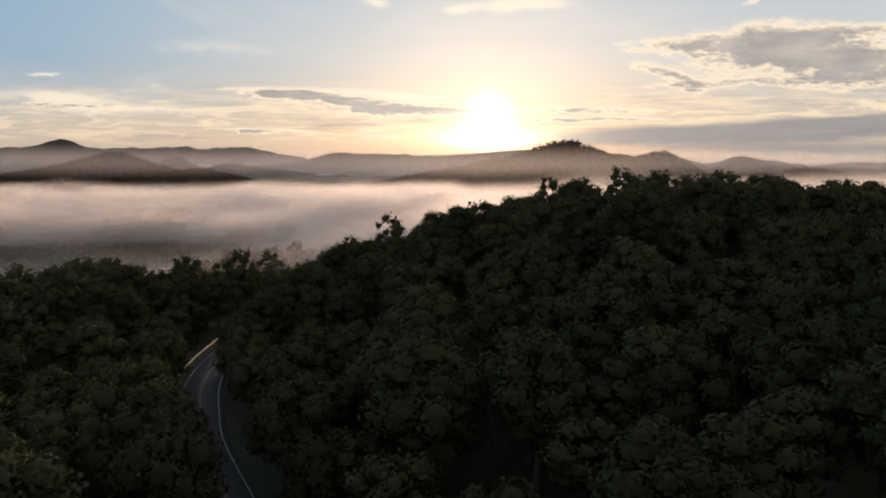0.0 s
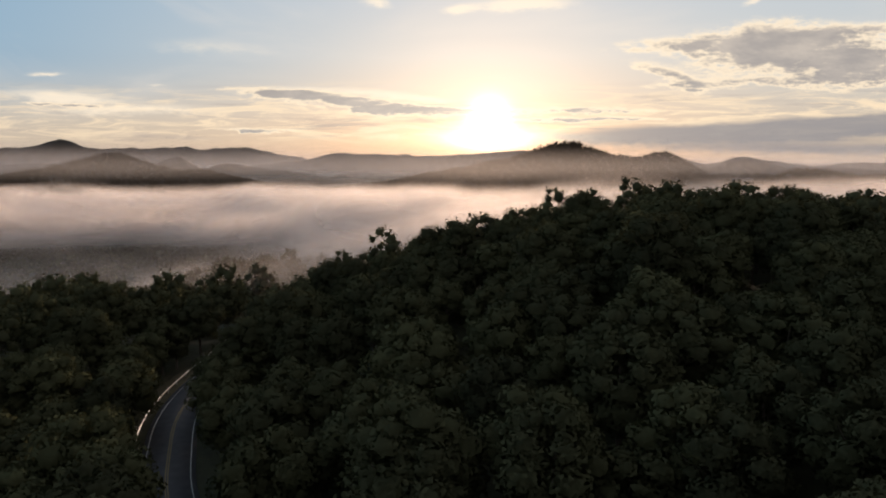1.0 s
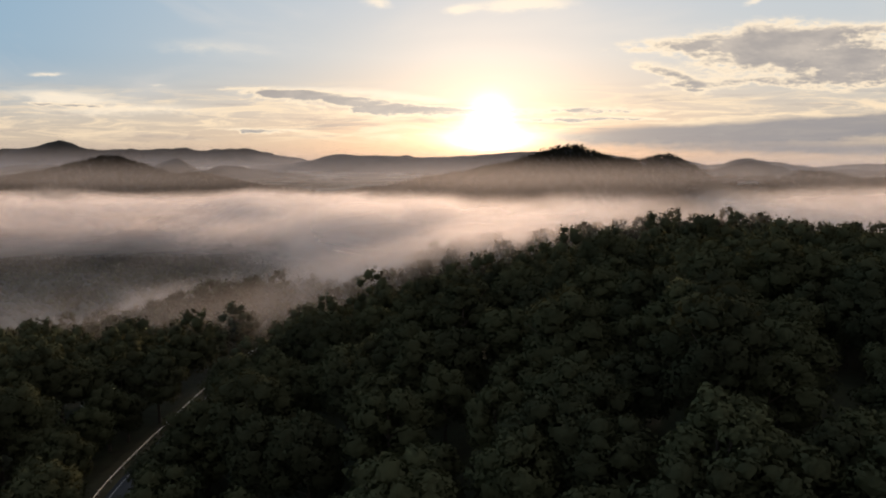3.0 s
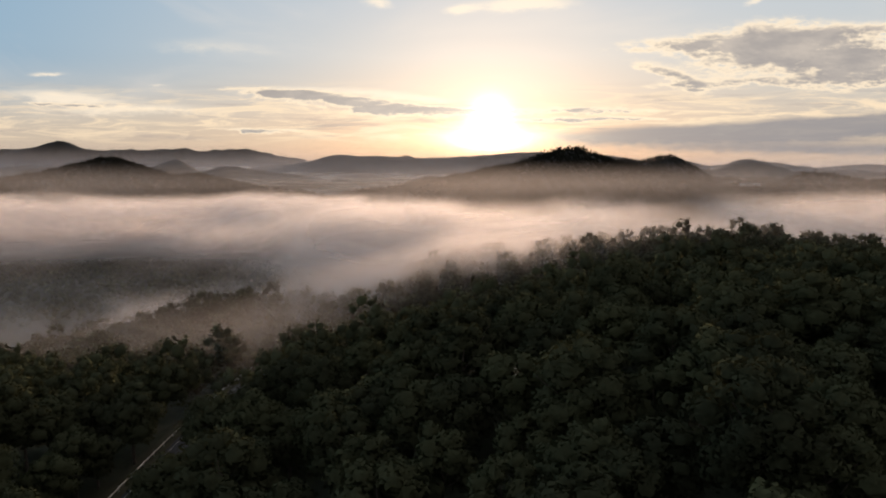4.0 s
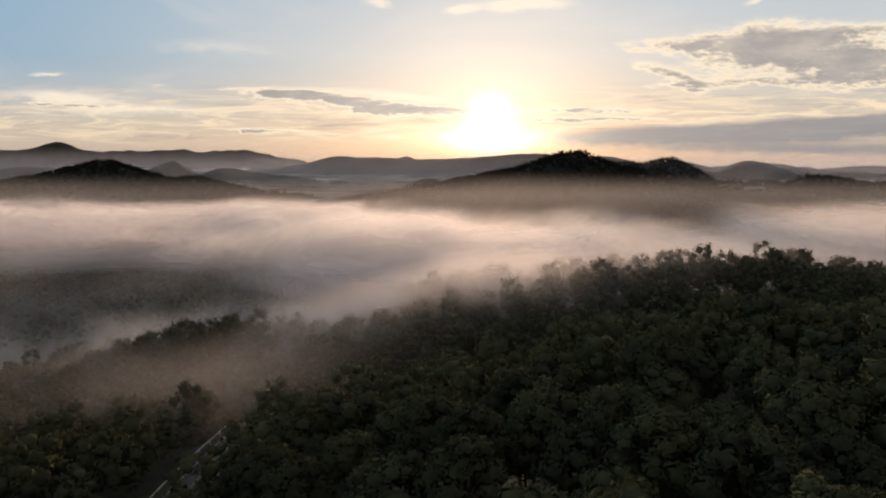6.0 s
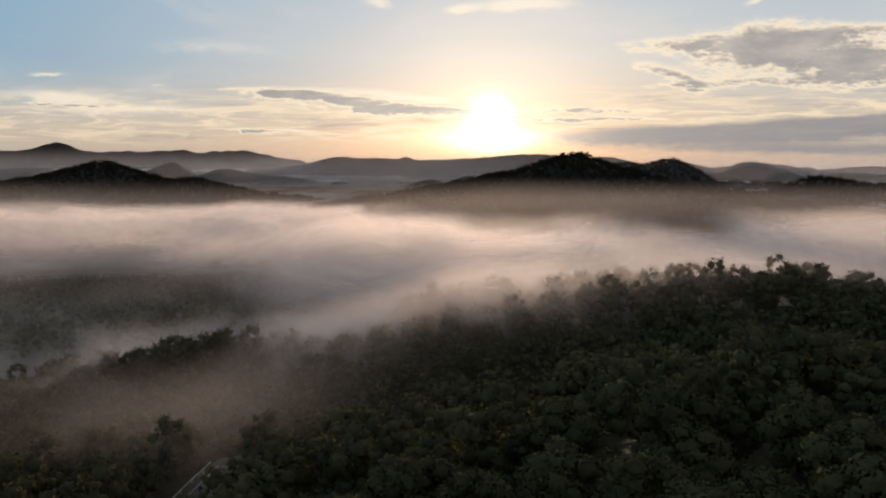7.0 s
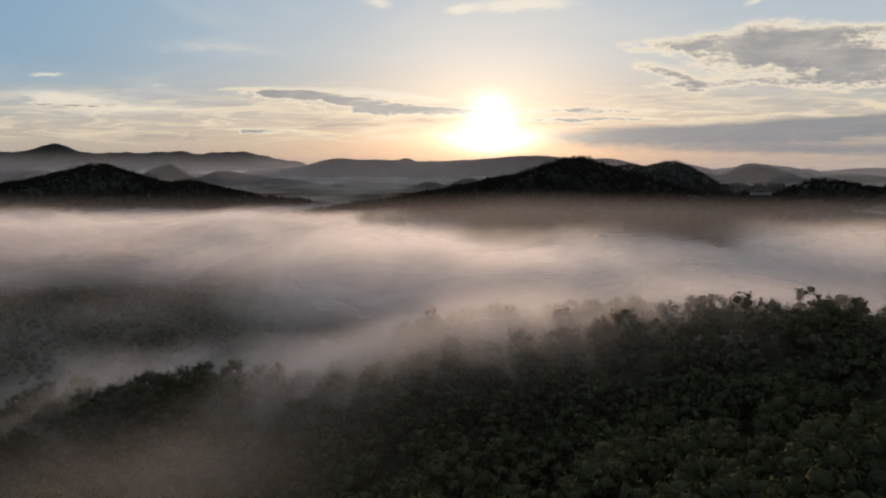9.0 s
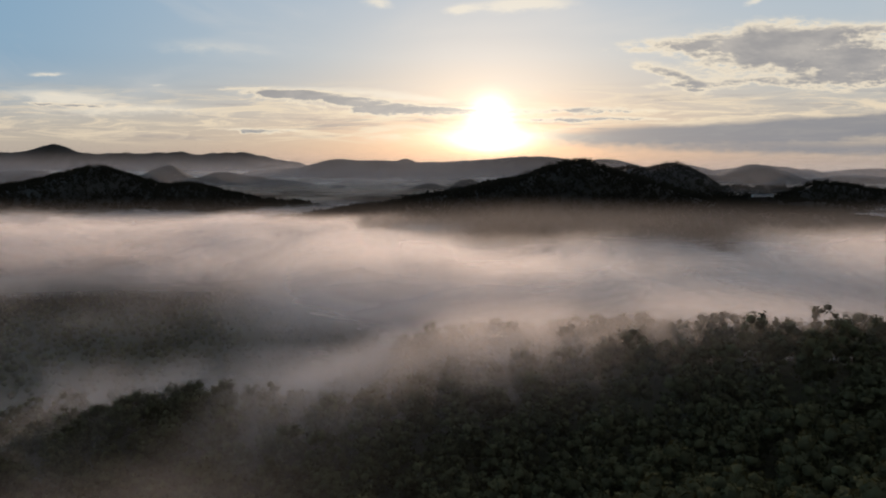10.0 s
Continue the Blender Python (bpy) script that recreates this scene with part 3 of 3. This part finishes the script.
tx, ty, r = spots(-240, 330, -10, 470, 9.3, 5)
tz = land(tx, ty)
side = np.abs(tx) < 0.72 * (ty + 25) + 30
right = tx > np.interp(ty, LINE[:, 1], LINE[:, 0])
keep = (road_distance(tx, ty) > np.where(right, np.where(ty < 95, 5.9, np.where(ty < 140, 6.6, 7.6)), 6.9)) & (tz > -48) & side
tx, ty, tz = tx[keep], ty[keep], tz[keep]
near = inside(tx, ty)
for i in np.flatnonzero(near):
    k = r.randint(len(TREE_KINDS))
    crown, trunk, hgt, rad = TREE_KINDS[k]
    s = r.uniform(0.66, 0.97)
    root = new("tree")
    root.matrix_basis = pose(tx[i], ty[i], tz[i], 0, 0, r.uniform(0, 360)) @ Matrix.Diagonal((s * 1.2, s * 1.2, s * r.uniform(0.92, 1.06), 1))
    part("trunk", trunk, root)
    part("crown", crown, root)
    tagged(root, "broad-leaved tree in full dark green leaf on the wooded slope", "tree", group="trees of the wood")


def scatter(name, label, xs_, ys_, zs_, kinds, rr, smin, smax, mat, lie=None):
    vs, fs, ns, n = [], [], [], 0
    for x, y, z in zip(xs_, ys_, zs_):
        v0, f0, n0 = kinds[rr.randint(len(kinds))]
        a, s = rr.uniform(0, 6.283), rr.uniform(smin, smax)
        ca, sa = math.cos(a), math.sin(a)
        turn = np.array([[ca, sa, 0], [-sa, ca, 0], [0, 0, 1]])
        vs.append((v0 @ turn) * (s, s, s * rr.uniform(0.9, 1.15)) + (x, y, z))
        ns.append(n0 @ turn)
        fs.append(f0 + n)
        n += len(v0)
    me = mesh_from(name, np.concatenate(vs), np.concatenate(fs), [mat], True)
    ns = np.concatenate(ns)
    if lie:
        ns = ns * 0.15 + np.array(lie)
        ns /= np.linalg.norm(ns, axis=1)[:, None]
    me.normals_split_custom_set_from_vertices(ns.tolist())
    return tagged(new(name, me), label, "woodland", kind="stuff")


out = ~near
scatter("woodland", "dense dark green broad-leaved woodland covering the hills", tx[out], ty[out], tz[out], FAR_KINDS, r, 0.78, 1.08, wood_mat_leaf)


# the valley floor beyond, under the mist
vx, vy, vr = spots(-760, 60, 470, 960, 15.0, 6)
vz = land(vx, vy)
scatter("woodland", "dark woodland on the misty valley floor", vx, vy, vz - 2, TINY_KINDS, vr, 0.7, 1.15, wood_mat_leaf)

# trees that lean out over the near bend
for ox, oy, k in ((-31.5, 68.0, 1), (-33.0, 76.5, 4), (-26.5, 60.0, 6), (-38.0, 84.0, 2), (-12.0, 66.5, 3), (-19.5, 81.5, 5), (-5.0, 58.0, 0)):
    crown, trunk, hgt, rad = TREE_KINDS[k]
    root = new("tree")
    root.matrix_basis = pose(ox, oy, float(land(ox, oy)), 0, 3, 70 * k) @ Matrix.Scale((18.5 if ox < -22 else 16.0) / hgt, 4)
    part("trunk", trunk, root)
    part("crown", crown, root)
    tagged(root, "broad-leaved tree leaning out over the roadside", "tree", group="trees of the wood")

# trees close along both sides of the road
for i in range(8, len(LINE), 5):
    q, d = LINE[i], LINE_DIR[i]
    for off in (9.0, -8.2):
        if q[1] < 92 or off < 0 and not 118 < q[1] < 150:
            continue
        ox, oy = q[0] - d[1] * (off + r.uniform(-0.6, 1.2)), q[1] + d[0] * off
        if np.hypot(tx - ox, ty - oy).min() < 5.2:
            continue
        crown, trunk, hgt, rad = TREE_KINDS[r.randint(len(TREE_KINDS))]
        root = new("tree")
        root.matrix_basis = pose(ox, oy, float(land(ox, oy)), 0, 0, r.uniform(0, 360)) @ Matrix.Scale(r.uniform(0.62, 0.82), 4)
        part("trunk", trunk, root)
        part("crown", crown, root)
        tagged(root, "broad-leaved tree standing close beside the road", "tree", group="trees of the wood")

# woods on the nearer hills
def hill_wood(nm, label, count, seed, smin, smax):
    X, Y, Z = SHEETS[nm]
    q = np.random.RandomState(seed)
    jj, ii = q.uniform(3, X.shape[0] * 0.62, count), q.uniform(1, X.shape[1] - 2, count)
    a, b = jj.astype(int), ii.astype(int)
    fa, fb = jj - a, ii - b
    pts = []
    for A in (X, Y, Z):
        pts.append((A[a, b] * (1 - fb) + A[a, b + 1] * fb) * (1 - fa) + (A[a + 1, b] * (1 - fb) + A[a + 1, b + 1] * fb) * fa)
    ok = pts[2] > -56
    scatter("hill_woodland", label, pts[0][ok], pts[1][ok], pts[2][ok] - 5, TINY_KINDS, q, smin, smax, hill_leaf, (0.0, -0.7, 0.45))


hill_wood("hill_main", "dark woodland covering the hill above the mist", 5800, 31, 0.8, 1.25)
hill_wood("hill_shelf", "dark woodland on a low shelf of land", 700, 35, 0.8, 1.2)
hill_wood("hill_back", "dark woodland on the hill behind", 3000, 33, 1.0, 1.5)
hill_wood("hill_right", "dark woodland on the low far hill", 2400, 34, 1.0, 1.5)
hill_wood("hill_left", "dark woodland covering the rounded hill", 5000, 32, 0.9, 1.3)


# ---------------------------------------------------------------- guard rail
def rail_beam():
    """A corrugated steel beam swept along the outer edge of the bend."""
    p, d = LINE[14:], LINE_DIR[14:]
    nrm = np.stack([-d[:, 1], d[:, 0]], 1)
    prof = [(0.00, 0.42), (0.05, 0.46), (0.05, 0.52), (0.00, 0.565), (0.05, 0.61), (0.05, 0.67), (0.00, 0.73), (-0.02, 0.73), (-0.02, 0.42)]
    rings = np.stack([np.c_[p + nrm * (5.3 - o), np.full(len(p), z)] for o, z in prof], 1)
    m = len(prof)
    fs = []
    for i in range(len(p) - 1):
        for j in range(m):
            k = (j + 1) % m
            fs.append((i * m + j, (i + 1) * m + j, (i + 1) * m + k, i * m + k))
    return mesh_from("beam", rings.reshape(-1, 3), fs, [steel_mat])


def post_mesh():
    """A short steel post with a spacer block."""
    bm = bmesh.new()
    for sx, sy, sz, cz, cy in ((0.10, 0.15, 1.5, 0.0, 0.0), (0.10, 0.12, 0.30, 0.57, -0.13)):
        got = bmesh.ops.create_cube(bm, size=1.0)["verts"]
        bmesh.ops.scale(bm, vec=(sx, sy, sz), verts=got)
        bmesh.ops.translate(bm, vec=(0, cy, cz), verts=got)
    bmesh.ops.bevel(bm, geom=bm.edges[:], offset=0.008, segments=1, affect="EDGES")
    me = bpy.data.meshes.new("post")
    bm.to_mesh(me)
    bm.free()
    me.materials.append(steel_mat)
    return me


guard = tagged(new("guard_rail"), "galvanised steel guard rail along the outside of the bend", "guard rail")
part("beam", rail_beam(), guard)
POST = post_mesh()
run = 0.0
for i in range(14, len(LINE)):
    run += float(np.linalg.norm(LINE[i] - LINE[i - 1]))
    if run >= 3.8:
        run = 0.0
        q, d = LINE[i], LINE_DIR[i]
        ob = part("post", POST, guard)
        ob.matrix_basis = pose(q[0] - d[1] * 5.5, q[1] + d[0] * 5.5, 0.0, 0, 0, math.degrees(math.atan2(d[1], d[0])))


# ---------------------------------------------------------------- far building on its knoll
def box(name, x0, x1, y0, y1, z0, z1, mat, parent, label=""):
    bm = bmesh.new()
    got = bmesh.ops.create_cube(bm, size=1.0)["verts"]
    bmesh.ops.scale(bm, vec=(x1 - x0, y1 - y0, z1 - z0), verts=got)
    bmesh.ops.translate(bm, vec=((x0 + x1) / 2, (y0 + y1) / 2, (z0 + z1) / 2), verts=got)
    me = bpy.data.meshes.new(name)
    bm.to_mesh(me)
    bm.free()
    me.materials.append(mat)
    return part(name, me, parent, label)


def gable(name, x0, x1, y0, y1, z0, rise, mat, parent):
    e = 0.8
    vs = [(x0 - e, y0 - e, z0), (x1 + e, y0 - e, z0), (x1 + e, y1 + e, z0), (x0 - e, y1 + e, z0), (x0 - e, (y0 + y1) / 2, z0 + rise), (x1 + e, (y0 + y1) / 2, z0 + rise)]
    me = bpy.data.meshes.new(name)
    me.from_pydata(vs, [], [(0, 1, 5, 4), (2, 3, 4, 5), (0, 4, 3), (1, 2, 5), (0, 3, 2, 1)])
    me.materials.append(mat)
    return part(name, me, parent)


lodge = tagged(new("building"), "long pale low building among trees on a far hill", "building")
lodge.location = (731, 1668, 3.0)
for a, b, h in ((-24, -7, 4.2), (-7, 6, 3.2), (6, 22, 4.2)):
    box("wall", a, b, -5, 5, 0, h, wall_mat, lodge)
    gable("roof", a, b, -5, 5, h + 0.02, 2.8, roof_mat, lodge)
for wx in range(-22, 21, 4):
    box("window", wx, wx + 1.8, -5.06, -4.9, 1.2, 2.6, roof_mat, lodge)
q = np.random.RandomState(77)
bx, by = 731 + q.uniform(-75, 75, 60), 1668 + q.uniform(-45, 45, 60)
ok = (np.abs(bx - 731) > 30) | (by > 1682) | ((by < 1654) & (q.uniform(0, 1, 60) < 0.5))
scatter("grove", "dark trees round a far building", bx[ok], by[ok], np.where(by[ok] < 1655, -8.0, -3.0), TINY_KINDS, q, 0.6, 0.95, hill_leaf)


# ---------------------------------------------------------------- mist
def mist_sheet(name, label, zfun, x0, x1, y0, y1, nx, ny, mat):
    X, Y = np.meshgrid(np.linspace(x0, x1, nx), np.linspace(y0, y1, ny))
    me = mesh_from(name, np.stack([X, Y, zfun(X, Y)], -1).reshape(-1, 3), grid_faces(nx, ny), [mat], True)
    ob = tagged(new(name, me), label, "mist", kind="stuff")
    return ob


SEA = 5
THIN = [(-360, 700, 260, 170, 0.75), (-120, 640, 140, 60, 0.45), (-480, 580, 260, 100, 0.6)]
for k in range(SEA):
    dens = (0.95, 0.45, 0.4, 0.32, 0.25)[k]
    mm = mist("valley mist", dens, 0.30 + 0.02 * k, 0.56 + 0.02 * k, 0.006, thin=THIN, yfade=[(600, 800)])

    def level(X, Y, k=k):
        return -45 + 3.5 * k + 2.5 * waves(X, Y, 420, 30, 3) + 1.2 * waves(X, Y, 150, 40 + k, 2)
    mist_sheet("mist_layer", "low grey-pink layer of morning mist filling the valley", level, -2400, 2400, 590, 2300, 140, 100, mm)

# mist lying higher between the hills beyond; its warm tint stands in for sunlight
for k in range(4):
    mm = mist("warm-tinted far mist", (0.9, 0.4, 0.3, 0.2)[k], 0.30 + 0.03 * k, 0.55 + 0.03 * k, 0.004, (0.97, 0.84, 0.72), yfade=[(2000, 2250)], face=(1.2, 0.4))

    def upper(X, Y, k=k):
        return -13 + 5.0 * k + 12 * np.clip((Y - 2600) / 1200, 0, 1) + 4 * waves(X, Y, 420, 50, 3)
    mist_sheet("mist_layer", "band of morning mist, tinted warm for sunlight, lying between far hills", upper, -3400, 3400, 1990, 4400, 100, 60, mm)


def veil_material(name, lo, hi, scale, tint, stretch, back, distort=0.6):
    """Mist whose thickness is carried by the mesh and torn into billows by noise."""
    mat, n = material(name)
    torn = n.ease(n.noise(n.vscale(where(n), stretch), scale, 5.0, 0.56, distort), lo, hi)
    held = n.node("ShaderNodeAttribute")
    held.attribute_name = "depth"
    alpha = n.sub(1.0, n.math("EXPONENT", n.mul(n.mul(held.outputs["Fac"], torn), -1.0)))
    d, t = n.node("ShaderNodeBsdfDiffuse"), n.node("ShaderNodeBsdfTranslucent")
    d.inputs[0].default_value = t.inputs[0].default_value = (*tint, 1)
    m, out = n.node("ShaderNodeMixShader"), n.node("ShaderNodeMixShader")
    m.inputs[0].default_value = back
    n.tree.links.new(d.outputs[0], m.inputs[1])
    # droplets throw most light forward: part of it passes in a broad lobe round the way it came
    fwd, thru = n.node("ShaderNodeBsdfRefraction"), n.node("ShaderNodeMixShader")
    fwd.inputs["Color"].default_value = (*tint, 1)
    fwd.inputs["Roughness"].default_value, fwd.inputs["IOR"].default_value = 1.0, 1.25
    thru.inputs[0].default_value = 0.05
    n.tree.links.new(t.outputs[0], thru.inputs[1])
    n.tree.links.new(fwd.outputs[0], thru.inputs[2])
    n.tree.links.new(thru.outputs[0], m.inputs[2])
    n.put(out.inputs[0], alpha)
    n.tree.links.new(n.node("ShaderNodeBsdfTransparent").outputs[0], out.inputs[1])
    n.tree.links.new(m.outputs[0], out.inputs[2])
    finish(n, out.outputs[0])
    return mat


def mist_veil(name, label, y, x0, x1, z0, z1, nx, nz, depth, mat, sway, seed):
    """One upright layer of a body of mist; depth(x, y, z) is the optical depth that it stands for."""
    X, Z = np.meshgrid(np.linspace(x0, x1, nx), np.linspace(z0, z1, nz))
    Y = y + sway * waves(X, Z * 3, 260, seed, 2)
    me = mesh_from(name, np.stack([X, Y, Z], -1).reshape(-1, 3), grid_faces(nx, nz), [mat], True)
    me.attributes.new("depth", "FLOAT", "POINT").data.foreach_set("value", np.clip(depth(X, Y, Z), 0, 9).ravel().astype(np.float32))
    return tagged(new(name, me), label, "mist", kind="stuff")


def step(a, lo, hi):
    t = np.clip((a - lo) / (hi - lo), 0, 1)
    return t * t * (3 - 2 * t)


# the great bank behind the wooded ridges
BANK_STEP = 19.0
bank_mat = veil_material("bank of mist", 0.35, 0.60, 0.0085, (0.98, 0.88, 0.83), (0.55, 0.32, 1.9), 0.75, 0.9)


def bank_depth(X, Y, Z):
    top = 21 + 6 * step(X, 120, 300) + 6 * waves(X, Y, 190, 60, 4)
    top = top - 30 * step(Y, 520, 445) * step(X, 150, -60)
    rise = step(Z, top + 8, top - 14)
    return 0.046 * BANK_STEP * rise * step(Y, 425, 480) * step(Y, 668, 610) * (0.05 + 0.95 * step(X, -0.34 * Y + 20, -0.02 * Y)) * step(X, -420, -330)


for k in range(13):
    mist_veil("mist_bank", "thick bank of pink-grey mist behind the wooded ridge", 438 + BANK_STEP * k, -420, 900, -52, 66, 150, 50, bank_depth, bank_mat, 5.0, 200 + k)

# its paler arm across the side valley
ARM_STEP = 27.0


def arm_depth(X, Y, Z):
    top = 10 + 6 * waves(X, Y, 260, 64, 4)
    rise = step(Z, top + 8, top - 14)
    return 0.030 * ARM_STEP * rise * step(Y, 640 + 0.35 * np.abs(X), 760 + 0.35 * np.abs(X)) * step(Y, 1060, 985) * step(X, 60, -200)


for k in range(14):
    mist_veil("mist_bank", "pale bank of mist lying across the side valley", 680 + ARM_STEP * k, -1300, 100, -52, 42, 120, 36, arm_depth, bank_mat, 6.0, 230 + k)

# thin haze lying higher, level with the tops of the near hills
HAZE_STEP = 30.0
haze_mat = veil_material("level haze", 0.10, 0.62, 0.0035, (0.97, 0.88, 0.84), (0.5, 0.5, 2.5), 0.8)


def haze_depth(X, Y, Z):
    floor_, roof = 36 + 3 * waves(X, Y, 500, 70, 2), 55 + 3 * waves(X, Y, 400, 71, 3)
    return 0.0009 * HAZE_STEP * step(Z, floor_ - 5, floor_ + 7) * step(Z, roof + 2, roof - 14) * step(Y, 280, 360) * step(Y, 630, 560)


for k in range(10):
    mist_veil("mist_haze", "thin level haze above the valley", 318 + HAZE_STEP * k, -900, 900, 26, 68, 110, 26, haze_depth, haze_mat, 10.0, 260 + k)

# mist drifting up the side valley and through the hollow between the ridges
POOLS = [(-72, 250, 38, 40, 0.45), (-150, 320, 90, 50, 0.28), (-2, 338, 58, 34, 2.0), (-45, 395, 80, 34, 1.0), (-125, 432, 110, 38, 1.5), (-220, 420, 140, 60, 0.3),
         (20, 372, 40, 18, 0.7), (150, 405, 120, 36, 0.5), (130, 358, 80, 44, 0.95), (60, 350, 50, 26, 0.5), (-130, 265, 60, 50, 0.15)]
DRIFT_STEP = 11.0
drift_mat = veil_material("drifting mist", 0.37, 0.66, 0.014, (0.96, 0.85, 0.80), (0.6, 0.4, 1.5), 0.75, 1.1)


def drift_depth(X, Y, Z):
    pool = sum(w * np.exp(-((X - a) / s) ** 2 - ((Y - b) / t) ** 2) for a, b, s, t, w in POOLS)
    over = Z - swell(X, Y)
    return 0.022 * DRIFT_STEP * pool * step(over, 34, 12)


for k in range(26):
    mist_veil("mist_drift", "torn wisps of mist drifting over the tree tops", 206 + DRIFT_STEP * k, -420, 340, -50, 46, 130, 44, drift_depth, drift_mat, 4.0, 300 + k)

# bright pools of mist in the valleys between the far hills, golden light put into the tint
far_mist = veil_material("gold-tinted valley mist", 0.25, 0.55, 0.0035, (0.98, 0.88, 0.76), (0.6, 0.5, 2.2), 0.85)
for k, (y_, top_, x0_, x1_, thick_) in enumerate(((2180, -22, -1000, 560, 1.2), (2560, -14, -1250, 700, 0.9), (2980, -4, -1700, 900, 0.9), (3380, 8, -2100, 1000, 0.8), (4050, 34, -2600, 600, 0.7))):
    def pool_depth(X, Y, Z, top_=top_, x0_=x0_, x1_=x1_, thick_=thick_):
        t = top_ + 7 * waves(X, Y, 330, 90, 4)
        return thick_ * step(Z, t + 9, t - 8) * step(X, x0_, x0_ + 250) * step(X, x1_, x1_ - 250)
    mist_veil("mist_pool", "bright mist, tinted golden for sunlight, pooled between the far hills", y_, x0_, x1_, -60, top_ + 30, 110, 22, pool_depth, far_mist, 20.0, 340 + k)

# thin haze between the far ranges, imitated by upright see-through sheets
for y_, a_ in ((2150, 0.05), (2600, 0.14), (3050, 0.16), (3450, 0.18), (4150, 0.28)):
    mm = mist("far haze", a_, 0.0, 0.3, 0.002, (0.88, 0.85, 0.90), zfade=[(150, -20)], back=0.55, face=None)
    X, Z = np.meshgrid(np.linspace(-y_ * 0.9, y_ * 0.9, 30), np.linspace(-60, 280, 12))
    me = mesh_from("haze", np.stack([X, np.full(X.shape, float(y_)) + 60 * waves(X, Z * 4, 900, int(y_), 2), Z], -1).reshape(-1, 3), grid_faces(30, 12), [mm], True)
    tagged(new("haze", me), "faint blue-grey sheet standing in for haze between the distant hills", "haze", kind="stuff")
